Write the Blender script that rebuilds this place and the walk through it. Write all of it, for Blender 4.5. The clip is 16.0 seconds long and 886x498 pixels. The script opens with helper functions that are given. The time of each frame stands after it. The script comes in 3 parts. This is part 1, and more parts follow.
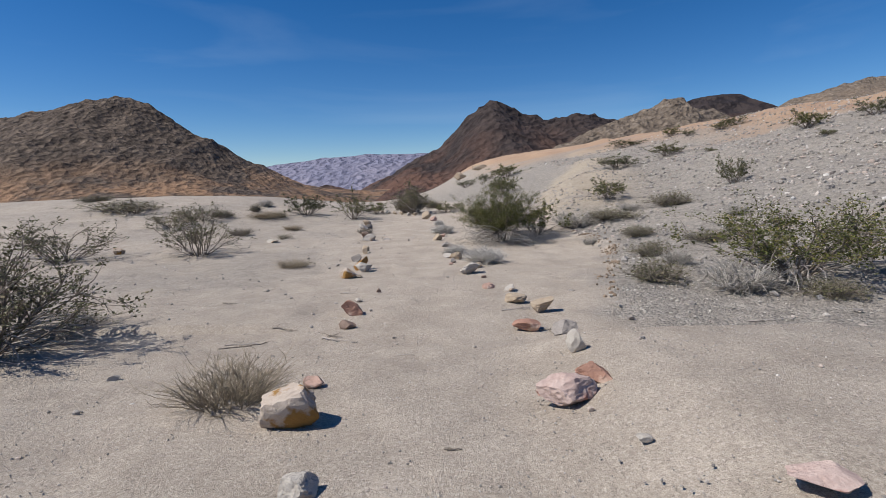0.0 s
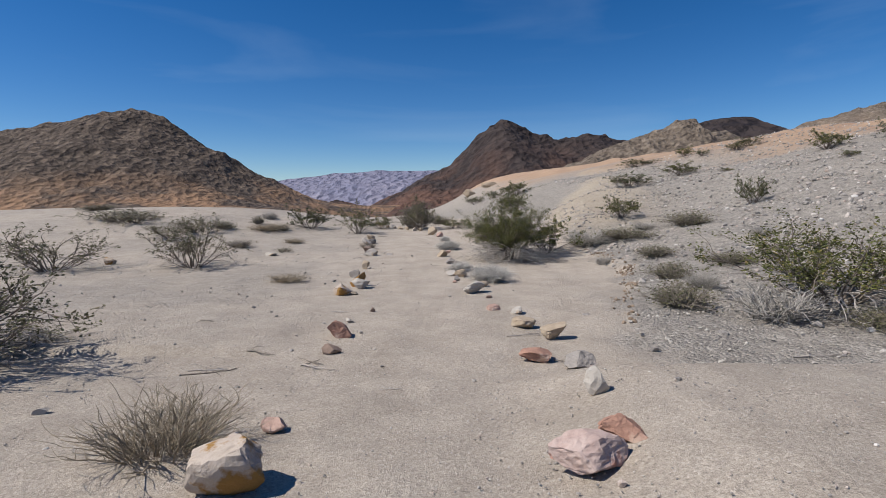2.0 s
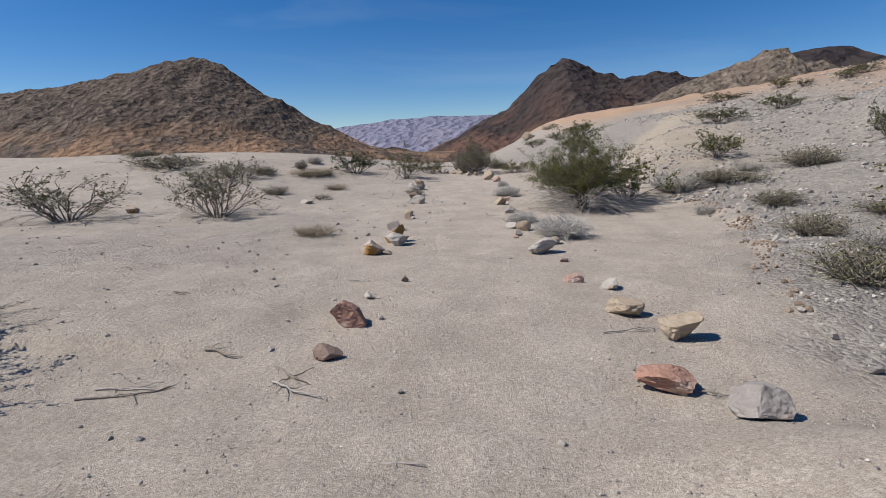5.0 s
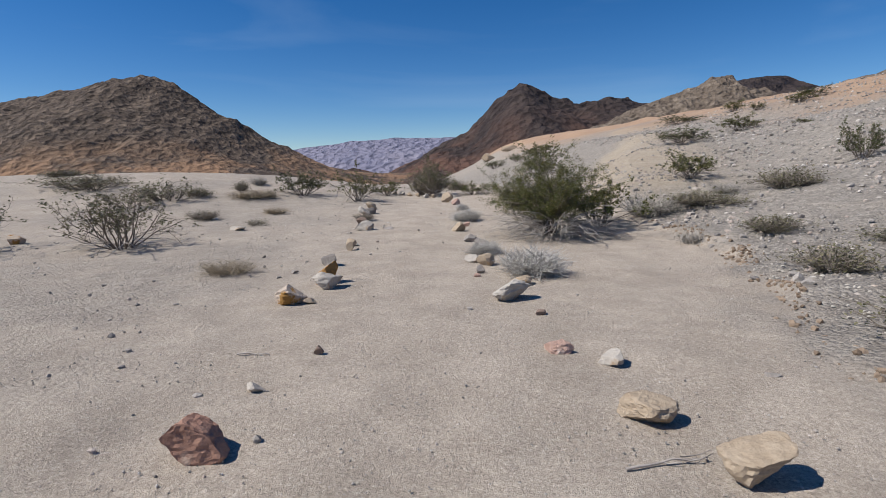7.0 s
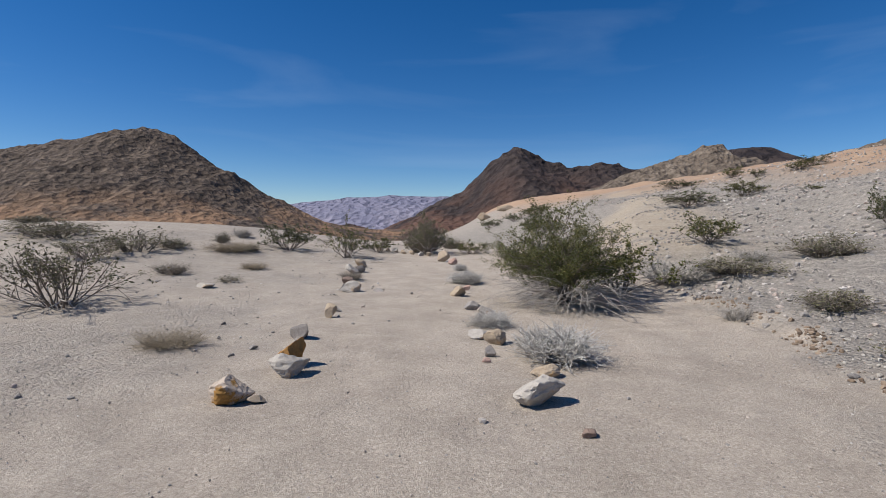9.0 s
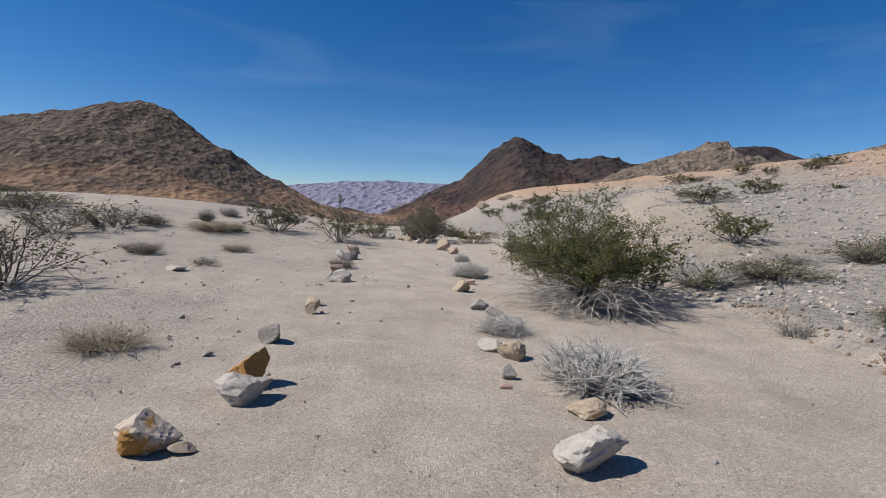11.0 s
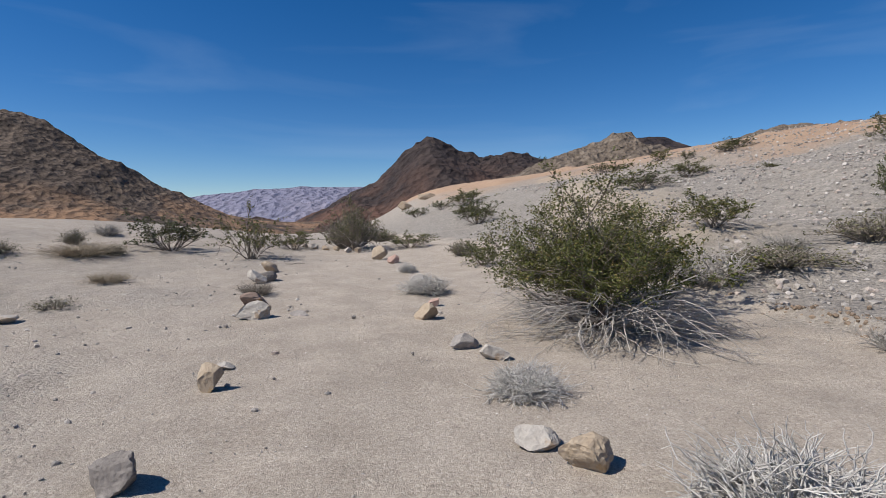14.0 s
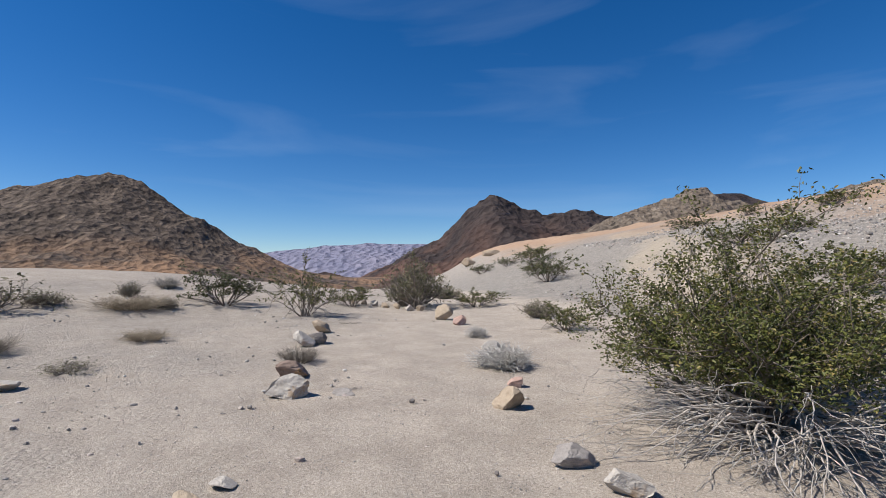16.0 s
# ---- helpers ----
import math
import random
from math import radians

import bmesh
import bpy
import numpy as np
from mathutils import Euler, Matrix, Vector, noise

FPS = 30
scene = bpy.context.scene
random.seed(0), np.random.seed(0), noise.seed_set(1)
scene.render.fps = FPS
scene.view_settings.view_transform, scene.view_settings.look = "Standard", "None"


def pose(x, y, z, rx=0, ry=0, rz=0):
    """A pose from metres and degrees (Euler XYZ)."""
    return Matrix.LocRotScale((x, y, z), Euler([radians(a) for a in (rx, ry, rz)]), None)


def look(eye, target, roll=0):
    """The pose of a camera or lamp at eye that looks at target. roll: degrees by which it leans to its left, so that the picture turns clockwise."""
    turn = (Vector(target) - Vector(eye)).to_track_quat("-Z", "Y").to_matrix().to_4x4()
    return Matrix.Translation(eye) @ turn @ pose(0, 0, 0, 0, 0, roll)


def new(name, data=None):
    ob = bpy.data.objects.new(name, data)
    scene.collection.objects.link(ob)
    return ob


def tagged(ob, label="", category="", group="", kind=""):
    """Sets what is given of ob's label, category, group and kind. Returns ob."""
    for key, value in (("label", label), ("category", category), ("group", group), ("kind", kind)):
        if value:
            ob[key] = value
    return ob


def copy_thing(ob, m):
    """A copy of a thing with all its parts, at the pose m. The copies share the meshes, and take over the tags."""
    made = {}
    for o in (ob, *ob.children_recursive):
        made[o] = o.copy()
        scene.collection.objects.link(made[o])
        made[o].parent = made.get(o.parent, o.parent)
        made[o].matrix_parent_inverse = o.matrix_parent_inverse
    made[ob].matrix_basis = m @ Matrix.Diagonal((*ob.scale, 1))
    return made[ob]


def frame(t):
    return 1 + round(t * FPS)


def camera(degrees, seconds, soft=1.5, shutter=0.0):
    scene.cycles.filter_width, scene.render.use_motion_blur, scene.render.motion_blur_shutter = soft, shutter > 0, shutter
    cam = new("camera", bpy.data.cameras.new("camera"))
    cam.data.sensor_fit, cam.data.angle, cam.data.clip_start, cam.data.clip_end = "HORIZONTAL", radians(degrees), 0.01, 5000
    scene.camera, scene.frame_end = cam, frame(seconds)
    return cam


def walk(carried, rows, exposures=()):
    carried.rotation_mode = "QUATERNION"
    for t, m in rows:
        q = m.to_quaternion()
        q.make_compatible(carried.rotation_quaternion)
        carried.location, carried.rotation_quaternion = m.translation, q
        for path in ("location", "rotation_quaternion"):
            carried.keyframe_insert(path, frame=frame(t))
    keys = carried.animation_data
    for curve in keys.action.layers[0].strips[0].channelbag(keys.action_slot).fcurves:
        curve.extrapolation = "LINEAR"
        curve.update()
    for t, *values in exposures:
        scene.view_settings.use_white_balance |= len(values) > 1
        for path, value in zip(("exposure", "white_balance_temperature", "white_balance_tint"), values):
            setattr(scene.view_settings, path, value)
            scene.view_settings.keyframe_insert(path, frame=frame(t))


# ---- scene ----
cam = camera(81.9, 16.0, soft=0.55)
PATH = [
    (0, (0.239, 0.71, 1.521), (0.23, 2.693, 1.265), -2.0),
    (0.5, (0.253, 0.735, 1.504), (0.286, 2.71, 1.194), -2.0),
    (1, (0.281, 0.874, 1.486), (0.311, 2.845, 1.148), -2.6),
    (1.5, (0.351, 1.104, 1.463), (0.113, 3.072, 1.201), -2.1),
    (2, (0.332, 1.398, 1.425), (0.292, 3.389, 1.236), -0.9),
    (2.5, (0.336, 1.747, 1.359), (0.112, 3.721, 1.122), 0.1),
    (3, (0.253, 2.092, 1.295), (0.029, 4.061, 1.02), -1.6),
    (3.2, (0.235, 2.238, 1.29), (-0.011, 4.188, 0.921), -3.3),
    (5.3, (0.27, 3.697, 1.218), (0.02, 5.641, 0.82), -1.2),
    (5.5, (0.279, 3.871, 1.227), (0.13, 5.816, 0.784), -2.2),
    (6, (0.322, 4.262, 1.219), (0.224, 6.221, 0.83), -0.9),
    (6.5, (0.292, 4.64, 1.201), (0.265, 6.613, 0.87), 0.0),
    (7, (0.284, 5.023, 1.168), (0.173, 6.995, 0.856), -1.4),
    (7.5, (0.274, 5.407, 1.155), (0.248, 7.387, 0.87), 3.6),
    (8, (0.19, 5.736, 1.133), (0.113, 7.725, 0.944), -0.3),
    (8.5, (0.144, 6.068, 1.119), (-0.023, 8.057, 0.992), -0.0),
    (8.7, (0.14, 6.206, 1.13), (0.043, 8.201, 1.029), -0.1),
    (10.8, (-0.012, 7.429, 1.065), (-0.064, 9.427, 0.999), 1.0),
    (11, (-0.03, 7.564, 1.088), (-0.096, 9.558, 0.951), 2.5),
    (11.5, (-0.113, 7.896, 1.071), (0.0, 9.89, 0.97), 0.9),
    (12, (-0.22, 8.282, 1.03), (-0.157, 10.274, 0.858), -0.2),
    (12.5, (-0.339, 8.637, 1.059), (-0.161, 10.626, 0.939), 1.8),
    (13, (-0.435, 9.007, 1.059), (-0.248, 10.994, 0.93), -1.2),
    (13.5, (-0.481, 9.379, 1.072), (-0.33, 11.371, 0.992), 1.1),
    (14, (-0.52, 9.769, 1.07), (-0.274, 11.75, 0.941), -1.0),
    (14.5, (-0.496, 10.128, 1.062), (-0.398, 12.126, 1.036), -0.7),
    (15, (-0.53, 10.499, 1.043), (-0.311, 12.485, 1.13), -0.7),
    (15.5, (-0.573, 10.846, 1.037), (-0.503, 12.843, 1.134), -3.5),
    (16, (-0.576, 11.227, 1.035), (-0.57, 13.225, 1.132), -0.3),
]
walk(cam, [(t, look(eye, target, roll)) for t, eye, target, roll in PATH], [(0, 0.20), (14.5, 0.22), (15.5, 0.31), (16, 0.40)])

# ---- world, sun and exposure ----
SUN_EL, SUN_AZ = 50.0, -102.0   # degrees; azimuth clockwise from +y
sun_way = Vector((math.sin(radians(SUN_AZ)) * math.cos(radians(SUN_EL)), math.cos(radians(SUN_AZ)) * math.cos(radians(SUN_EL)), math.sin(radians(SUN_EL))))
world = bpy.data.worlds.new("desert_sky")
scene.world = world
world.use_nodes = True
wn, wl = world.node_tree.nodes, world.node_tree.links
sky = wn.new("ShaderNodeTexSky")
sky.sky_type, sky.sun_disc = "NISHITA", False
sky.sun_elevation, sky.sun_rotation = radians(SUN_EL), radians(SUN_AZ)
sky.altitude, sky.air_density, sky.dust_density, sky.ozone_density = 900, 0.85, 0.15, 3.0
tone = wn.new("ShaderNodeHueSaturation")
tone.inputs["Saturation"].default_value = 1.36
tone.inputs["Hue"].default_value = 0.506
wl.new(sky.outputs[0], tone.inputs["Color"])
coord, squash = wn.new("ShaderNodeTexCoord"), wn.new("ShaderNodeMapping")
squash.inputs["Scale"].default_value = (1.2, 2.6, 9.0)
wisp, thin, veil = wn.new("ShaderNodeTexNoise"), wn.new("ShaderNodeValToRGB"), wn.new("ShaderNodeMix")
wisp.inputs["Scale"].default_value, wisp.inputs["Detail"].default_value, wisp.inputs["Distortion"].default_value = 1.3, 7, 0.6
thin.color_ramp.elements[0].position, thin.color_ramp.elements[1].position = 0.53, 0.85
thin.color_ramp.elements[1].color = (0.13, 0.13, 0.13, 1)
veil.data_type = "RGBA"
veil.inputs[7].default_value = (5.2, 6.6, 8.4, 1)
wl.new(coord.outputs["Generated"], squash.inputs[0])
wl.new(squash.outputs[0], wisp.inputs["Vector"])
wl.new(wisp.outputs["Fac"], thin.inputs[0])
wl.new(thin.outputs[0], veil.inputs[0])
wl.new(tone.outputs[0], veil.inputs[6])
wl.new(veil.outputs[2], wn["Background"].inputs[0])
wn["Background"].inputs[1].default_value = 0.084
sun = new("sun", bpy.data.lights.new("sun", "SUN"))
sun.data.energy, sun.data.angle, sun.data.color = 4.7, radians(0.53), (1.0, 0.95, 0.88)
sun.matrix_world = look(sun_way * 50, (0, 0, 0))


# ---- number helpers ----
def smooth(a, b, v):
    s = np.clip((v - a) / (b - a), 0, 1)
    return s * s * (3 - 2 * s)


def lattice(ix, iy, seed):
    h = (ix.astype(np.int64) * 374761393 + iy.astype(np.int64) * 668265263 + seed * 982451653) & 0x7FFFFFFF
    h = ((h ^ (h >> 13)) * 1274126177) & 0x7FFFFFFF
    return ((h ^ (h >> 16)) & 0xFFFF) / 65535.0


def value_noise(x, y, seed=0):
    x, y = np.asarray(x, float), np.asarray(y, float)
    ix, iy = np.floor(x), np.floor(y)
    fx, fy = x - ix, y - iy
    fx, fy = fx * fx * (3 - 2 * fx), fy * fy * (3 - 2 * fy)
    a, b = lattice(ix, iy, seed), lattice(ix + 1, iy, seed)
    c, d = lattice(ix, iy + 1, seed), lattice(ix + 1, iy + 1, seed)
    return (a + (b - a) * fx) * (1 - fy) + (c + (d - c) * fx) * fy - 0.5


def fbm(x, y, octaves=4, seed=0, gain=0.5):
    total, amp = 0.0, 1.0
    for n in range(octaves):
        total = total + amp * value_noise(x * 2.03 ** n + 17.3 * n, y * 2.03 ** n - 9.1 * n, seed + n)
        amp *= gain
    return total


def ridged(x, y, octaves=5, seed=0):
    total, amp = 0.0, 1.0
    for n in range(octaves):
        total = total + amp * (0.5 - 2 * np.abs(value_noise(x * 2.1 ** n + 5.7 * n, y * 2.1 ** n + 3.3 * n, seed + n)))
        amp *= 0.55
    return total


# ---- the lie of the land ----
def bank_x(y):
    """The foot of the gravel bank along the wash."""
    return 2.05 + 0.8 * np.clip(7 - y, 0, 4) + 0.42 * np.clip(y - 7, 0, 3) + 0.2 * np.clip(y - 10, 0, 4) + 0.10 * np.sin(y * 1.1 + 0.6) + 0.07 * np.sin(y * 2.7) - 0.17 * np.clip(y - 17, 0, 60)


def slope_at(x, y):
    rise = 0.22 * (x - 4.5) + 0.04 * (y - 15) + 0.05 * np.clip(y - 30, 0, 75) * smooth(-4, 10, x) + 0.9 * fbm(x * 0.06, y * 0.06, 3, 40) * smooth(6, 20, x)
    k = 0.22
    return k * np.log1p(np.exp(np.clip(rise / k, -30, 30)))


def ground_z(x, y):
    x, y = np.asarray(x, float), np.asarray(y, float)
    floor = -0.13 - 0.07 * smooth(8, 12, y) + 0.28 * (1 - smooth(2.5, 6.5, y)) + 0.024 * np.clip(y - 14.5, 0, 900)
    floor = floor + 0.26 * smooth(0.5, 1.8, x) * (1 - smooth(3.5, 5.0, x)) * (1 - smooth(5.0, 6.1, y))
    beyond = np.clip(y - 27, 0, None)
    floor = floor - 0.045 * beyond - 0.03 * np.clip(beyond - 60, 0, 900)
    berm = 1.25 * smooth(12, 30, y) * smooth(-1.0, -15, x) * (1 - smooth(33, 60, y))
    near = 0.12 * smooth(-2, -9, x) * (1 - smooth(10, 20, y))
    slope = slope_at(x, y)
    ridge = 1 - smooth(104, 190, y)
    slope = slope * ridge
    slope = np.where(slope > 15, 15 + (slope - 15) * 0.35, slope)
    cut = (0.07 + 0.16 * value_noise(x * 0.9, y * 0.9, 77)) * smooth(0.0, 0.14, x - bank_x(y)) * smooth(6.5, 8.5, y) * (1 - smooth(16, 20, y)) * (1 - 0.7 * smooth(0.3, 2.5, x - bank_x(y)))
    gully = 0.5 * fbm(x * 0.22, y * 0.11, 3, 60) * smooth(6, 12, x) * (1 - smooth(60, 100, y))
    scarp = 0.5 * smooth(0, 2.6, x - 0.30 * (y - 24) - 3.8 - 0.8 * value_noise(y * 0.3, 0, 70)) * smooth(17, 20, y) * (1 - smooth(34, 42, y)) * (1 - smooth(2, 9, x - 0.30 * (y - 24) - 3.8))
    ledge_y = 6.55 + 0.16 * (x + 2) + 0.12 * np.sin(x * 1.3)
    ledge = 0.07 * smooth(-0.02, 0.05, y - ledge_y) * smooth(-9, -6, x) * (1 - smooth(-1.9, -1.3, x)) * (1 - smooth(0.2, 2.5, y - ledge_y))
    swell = 0.10 * fbm(x * 0.35, y * 0.35, 3, 10) * (0.35 + 0.65 * smooth(1.2, 4, np.abs(x + 0.2)))
    coarse = 1.5 * fbm(x * 0.01, y * 0.01, 4, 20) * smooth(60, 300, np.hypot(x, y))
    dip = -0.55 * np.exp(-((x - 8.8) / 3.2) ** 2 - ((y - 22.5) / 3.5) ** 2)
    return dip + floor + berm + near + slope + cut + gully + scarp + ledge + swell + coarse


def grid_mesh(name, xs, ys, zs, attributes=()):
    """A sheet over the crossings of xs and ys; zs has a row for each y."""
    nx, ny = len(xs), len(ys)
    gx, gy = np.meshgrid(xs, ys)
    co = np.stack([gx, gy, zs], -1).reshape(-1, 3).astype(np.float32)
    i = np.arange((nx - 1) * (ny - 1))
    a = (i // (nx - 1)) * nx + i % (nx - 1)
    quads = np.stack([a, a + 1, a + 1 + nx, a + nx], -1).astype(np.int32)
    me = bpy.data.meshes.new(name)
    me.vertices.add(len(co))
    me.vertices.foreach_set("co", co.ravel())
    me.loops.add(quads.size)
    me.loops.foreach_set("vertex_index", quads.ravel())
    me.polygons.add(len(quads))
    me.polygons.foreach_set("loop_start", np.arange(0, quads.size, 4, dtype=np.int32))
    me.update(calc_edges=True)
    me.polygons.foreach_set("use_smooth", np.ones(len(quads), dtype=bool))
    for key, values in attributes:
        at = me.attributes.new(key, "FLOAT", "POINT")
        at.data.foreach_set("value", np.asarray(values, np.float32).ravel())
    me.update()
    return me


# ---- materials ----
class Nodes:
    """Short hand for building a node material."""

    def __init__(self, name, rough=0.9):
        self.mat = bpy.data.materials.new(name)
        self.mat.use_nodes = True
        self.tree = self.mat.node_tree
        self.bsdf = self.tree.nodes["Principled BSDF"]
        self.bsdf.inputs["Roughness"].default_value = rough
        self.bsdf.inputs["Specular IOR Level"].default_value = 0.2
        self.where = self.add("ShaderNodeNewGeometry").outputs["Position"]

    def add(self, kind, **values):
        node = self.tree.nodes.new(kind)
        for key, value in values.items():
            node.inputs[key].default_value = value
        return node

    def link(self, a, b):
        self.tree.links.new(a, b)

    def local(self):
        self.where = self.add("ShaderNodeTexCoord").outputs["Object"]

    def noise(self, scale, detail=4, rough=0.6):
        node = self.add("ShaderNodeTexNoise", Scale=scale, Detail=detail, Roughness=rough)
        self.link(self.where, node.inputs["Vector"])
        return node.outputs["Fac"]

    def cells(self, scale, what="Color", feature="F1"):
        node = self.add("ShaderNodeTexVoronoi", Scale=scale)
        node.feature = feature
        self.link(self.where, node.inputs["Vector"])
        return node.outputs[what]

    def ramp(self, fac, *stops):
        node = self.add("ShaderNodeValToRGB")
        el = node.color_ramp.elements
        while len(el) < len(stops):
            el.new(0.5)
        for e, (at, colour) in zip(el, stops):
            e.position = at
            e.color = (*colour, 1) if isinstance(colour, tuple) else (colour, colour, colour, 1)
        self.link(fac, node.inputs[0])
        return node.outputs[0]

    def mix(self, fac, a, b, how="MIX"):
        node = self.add("ShaderNodeMix")
        node.data_type, node.blend_type = "RGBA", how
        for value, n in ((fac, 0), (a, 6), (b, 7)):
            if isinstance(value, (int, float)):
                node.inputs[n].default_value = value
            elif isinstance(value, tuple):
                node.inputs[n].default_value = (*value, 1)
            else:
                self.link(value, node.inputs[n])
        return node.outputs[2]

    def math(self, how, a, b=0.0):
        node = self.add("ShaderNodeMath")
        node.operation = how
        for n, value in enumerate((a, b)):
            if isinstance(value, (int, float)):
                node.inputs[n].default_value = value
            else:
                self.link(value, node.inputs[n])
        return node.outputs[0]

    def attribute(self, key):
        node = self.add("ShaderNodeAttribute")
        node.attribute_name = key
        return node.outputs["Fac"]

    def done(self, colour, height=None, depth=0.01, strength=1.0):
        if isinstance(colour, tuple):
            self.bsdf.inputs["Base Color"].default_value = (*colour, 1)
        else:
            self.link(colour, self.bsdf.inputs["Base Color"])
        if height is not None:
            bump = self.add("ShaderNodeBump", Strength=strength, Distance=depth)
            self.link(height, bump.inputs["Height"])
            self.link(bump.outputs[0], self.bsdf.inputs["Normal"])
        return self.mat


def ground_material():
    n = Nodes("sand_and_gravel", 0.95)
    broad = n.noise(0.45, 5)
    grain = n.noise(38, 3, 0.7)
    fine = n.noise(170, 2, 0.7)
    sand = n.ramp(broad, (0.3, (0.40, 0.335, 0.27)), (0.7, (0.50, 0.425, 0.345)))
    sand = n.mix(0.6, sand, n.ramp(grain, (0.36, (0.27, 0.22, 0.18)), (0.64, (0.60, 0.515, 0.43))))
    sand = n.mix(0.5, sand, n.ramp(fine, (0.38, (0.17, 0.14, 0.115)), (0.62, (0.70, 0.62, 0.53))))
    specks = n.ramp(n.cells(75), (0.0, (0.12, 0.10, 0.085)), (0.22, (0.34, 0.29, 0.235)), (0.7, (0.52, 0.45, 0.37)), (1.0, (0.74, 0.67, 0.58)))
    sand = n.mix(0.42, sand, specks)
    patch = n.ramp(n.noise(1.7, 6, 0.7), (0.38, (0.78, 0.77, 0.76)), (0.62, (1.0, 1.0, 1.0)))
    sand = n.mix(0.8, sand, patch, "MULTIPLY")
    chips = n.cells(26)
    stones = n.ramp(chips, (0.0, (0.13, 0.115, 0.10)), (0.4, (0.25, 0.225, 0.20)), (0.75, (0.35, 0.32, 0.28)), (1.0, (0.50, 0.46, 0.40)))
    big = n.ramp(n.cells(7), (0.1, (0.19, 0.17, 0.15)), (0.6, (0.30, 0.27, 0.235)), (1.0, (0.44, 0.40, 0.35)))
    stones = n.mix(0.45, stones, big)
    gravel = n.math("MULTIPLY", n.attribute("gravel"), n.ramp(n.noise(1.6, 5), (0.25, 0.7), (0.5, 1.0)))
    colour = n.mix(gravel, sand, stones)
    pale = n.ramp(n.noise(1.1, 6), (0.3, (0.46, 0.36, 0.245)), (0.7, (0.56, 0.46, 0.33)))
    colour = n.mix(n.attribute("pale"), colour, pale)
    red = n.ramp(n.noise(0.5, 6), (0.3, (0.33, 0.215, 0.145)), (0.7, (0.43, 0.30, 0.20)))
    colour = n.mix(n.attribute("red"), colour, red)
    plain = n.ramp(n.noise(0.008, 4), (0.3, (0.24, 0.20, 0.17)), (0.7, (0.30, 0.26, 0.22)))
    colour = n.mix(n.attribute("far"), colour, plain)
    h = n.math("ADD", n.math("MULTIPLY", n.noise(6, 7, 0.8), 0.55), n.math("MULTIPLY", grain, 0.3))
    h = n.math("ADD", h, n.math("MULTIPLY", n.math("MULTIPLY", n.cells(26, "Distance"), gravel), -0.8))
    h = n.math("ADD", h, n.math("MULTIPLY", fine, 0.22))
    return n.done(colour, h, 0.04, 1.0)


def rock_hill_material(name, dark, mid, light, soil, size):
    n = Nodes(name, 0.9)
    a, b = n.noise(0.09 * size, 8, 0.65), n.noise(0.55 * size, 6, 0.7)
    rock = n.ramp(b, (0.36, dark), (0.52, mid), (0.68, light))
    blocks = n.ramp(n.cells(0.5 * size), (0.2, dark), (0.7, mid), (1.0, light))
    rock = n.mix(0.4, rock, blocks)
    cover = n.math("MULTIPLY", n.attribute("soil"), n.ramp(a, (0.42, 0.0), (0.56, 1.0)))
    colour = n.mix(cover, rock, n.ramp(b, (0.3, soil), (0.7, tuple(c * 1.3 for c in soil))))
    h = n.math("ADD", b, n.math("MULTIPLY", n.cells(0.8 * size, "Distance"), 0.7))
    return n.done(colour, h, 1.4 / size, 1.0)


GROUND = ground_material()
HILL = rock_hill_material("weathered_hill_rock", (0.045, 0.034, 0.028), (0.125, 0.095, 0.075), (0.26, 0.20, 0.155), (0.27, 0.165, 0.10), 0.8)
PEAK = rock_hill_material("dark_volcanic_rock", (0.035, 0.027, 0.027), (0.055, 0.042, 0.04), (0.09, 0.07, 0.062), (0.135, 0.075, 0.055), 0.09)
KNOB = rock_hill_material("outcrop_rock", (0.09, 0.07, 0.055), (0.20, 0.16, 0.125), (0.32, 0.265, 0.21), (0.34, 0.25, 0.175), 1.4)
# the far range's lavender is distance haze, painted into its base colours
RANGE = rock_hill_material("haze_tinted_range_rock", (0.215, 0.215, 0.30), (0.23, 0.23, 0.315), (0.25, 0.245, 0.325), (0.33, 0.30, 0.35), 0.02)


# ---- the ground, one sheet out to the horizon ----
def spread(low, high, fine_low, fine_high, step, growth):
    mid = np.arange(fine_low, fine_high + step / 2, step)
    up, down, d = [], [], step
    v = fine_high
    while v < high:
        d *= growth
        v += d
        up.append(v)
    v, d = fine_low, step
    while v > low:
        d *= growth
        v -= d
        down.append(v)
    return np.concatenate([down[::-1], mid, up])


gx = spread(-4600, 4600, -6.5, 7.5, 0.07, 1.045)
gy = spread(-2500, 4800, 1.5, 21, 0.075, 1.040)
GX, GY = np.meshgrid(gx, gy)
GZ = ground_z(GX, GY)
away = np.hypot(GX, GY)
rough = fbm(GX * 2.2, GY * 2.2, 4, 90)
GZ = GZ + (0.028 + 0.05 * smooth(4, 7, GX)) * rough * (1 - smooth(40, 80, away))
gravel_mask = smooth(-0.5, 0.4, GX - bank_x(GY) + 0.8 * fbm(GX * 1.3, GY * 1.3, 3, 18)) * (1 - 0.35 * smooth(40, 80, away))
gravel_mask = np.maximum(gravel_mask, (0.22 + 0.3 * smooth(-0.1, 0.25, fbm(GX * 0.5, GY * 0.5, 3, 15))) * smooth(-1.3, -3.5, GX + 0.6 * fbm(GX, GY, 2, 16)))
gravel_mask = np.maximum(gravel_mask, smooth(0.2, 0.7, slope_at(GX, GY)) * (0.75 + 0.25 * smooth(40, 15, GY)))
gravel_mask = np.maximum(gravel_mask, 0.3 * smooth(2.2, 3.2, GX) * (GY < 9))
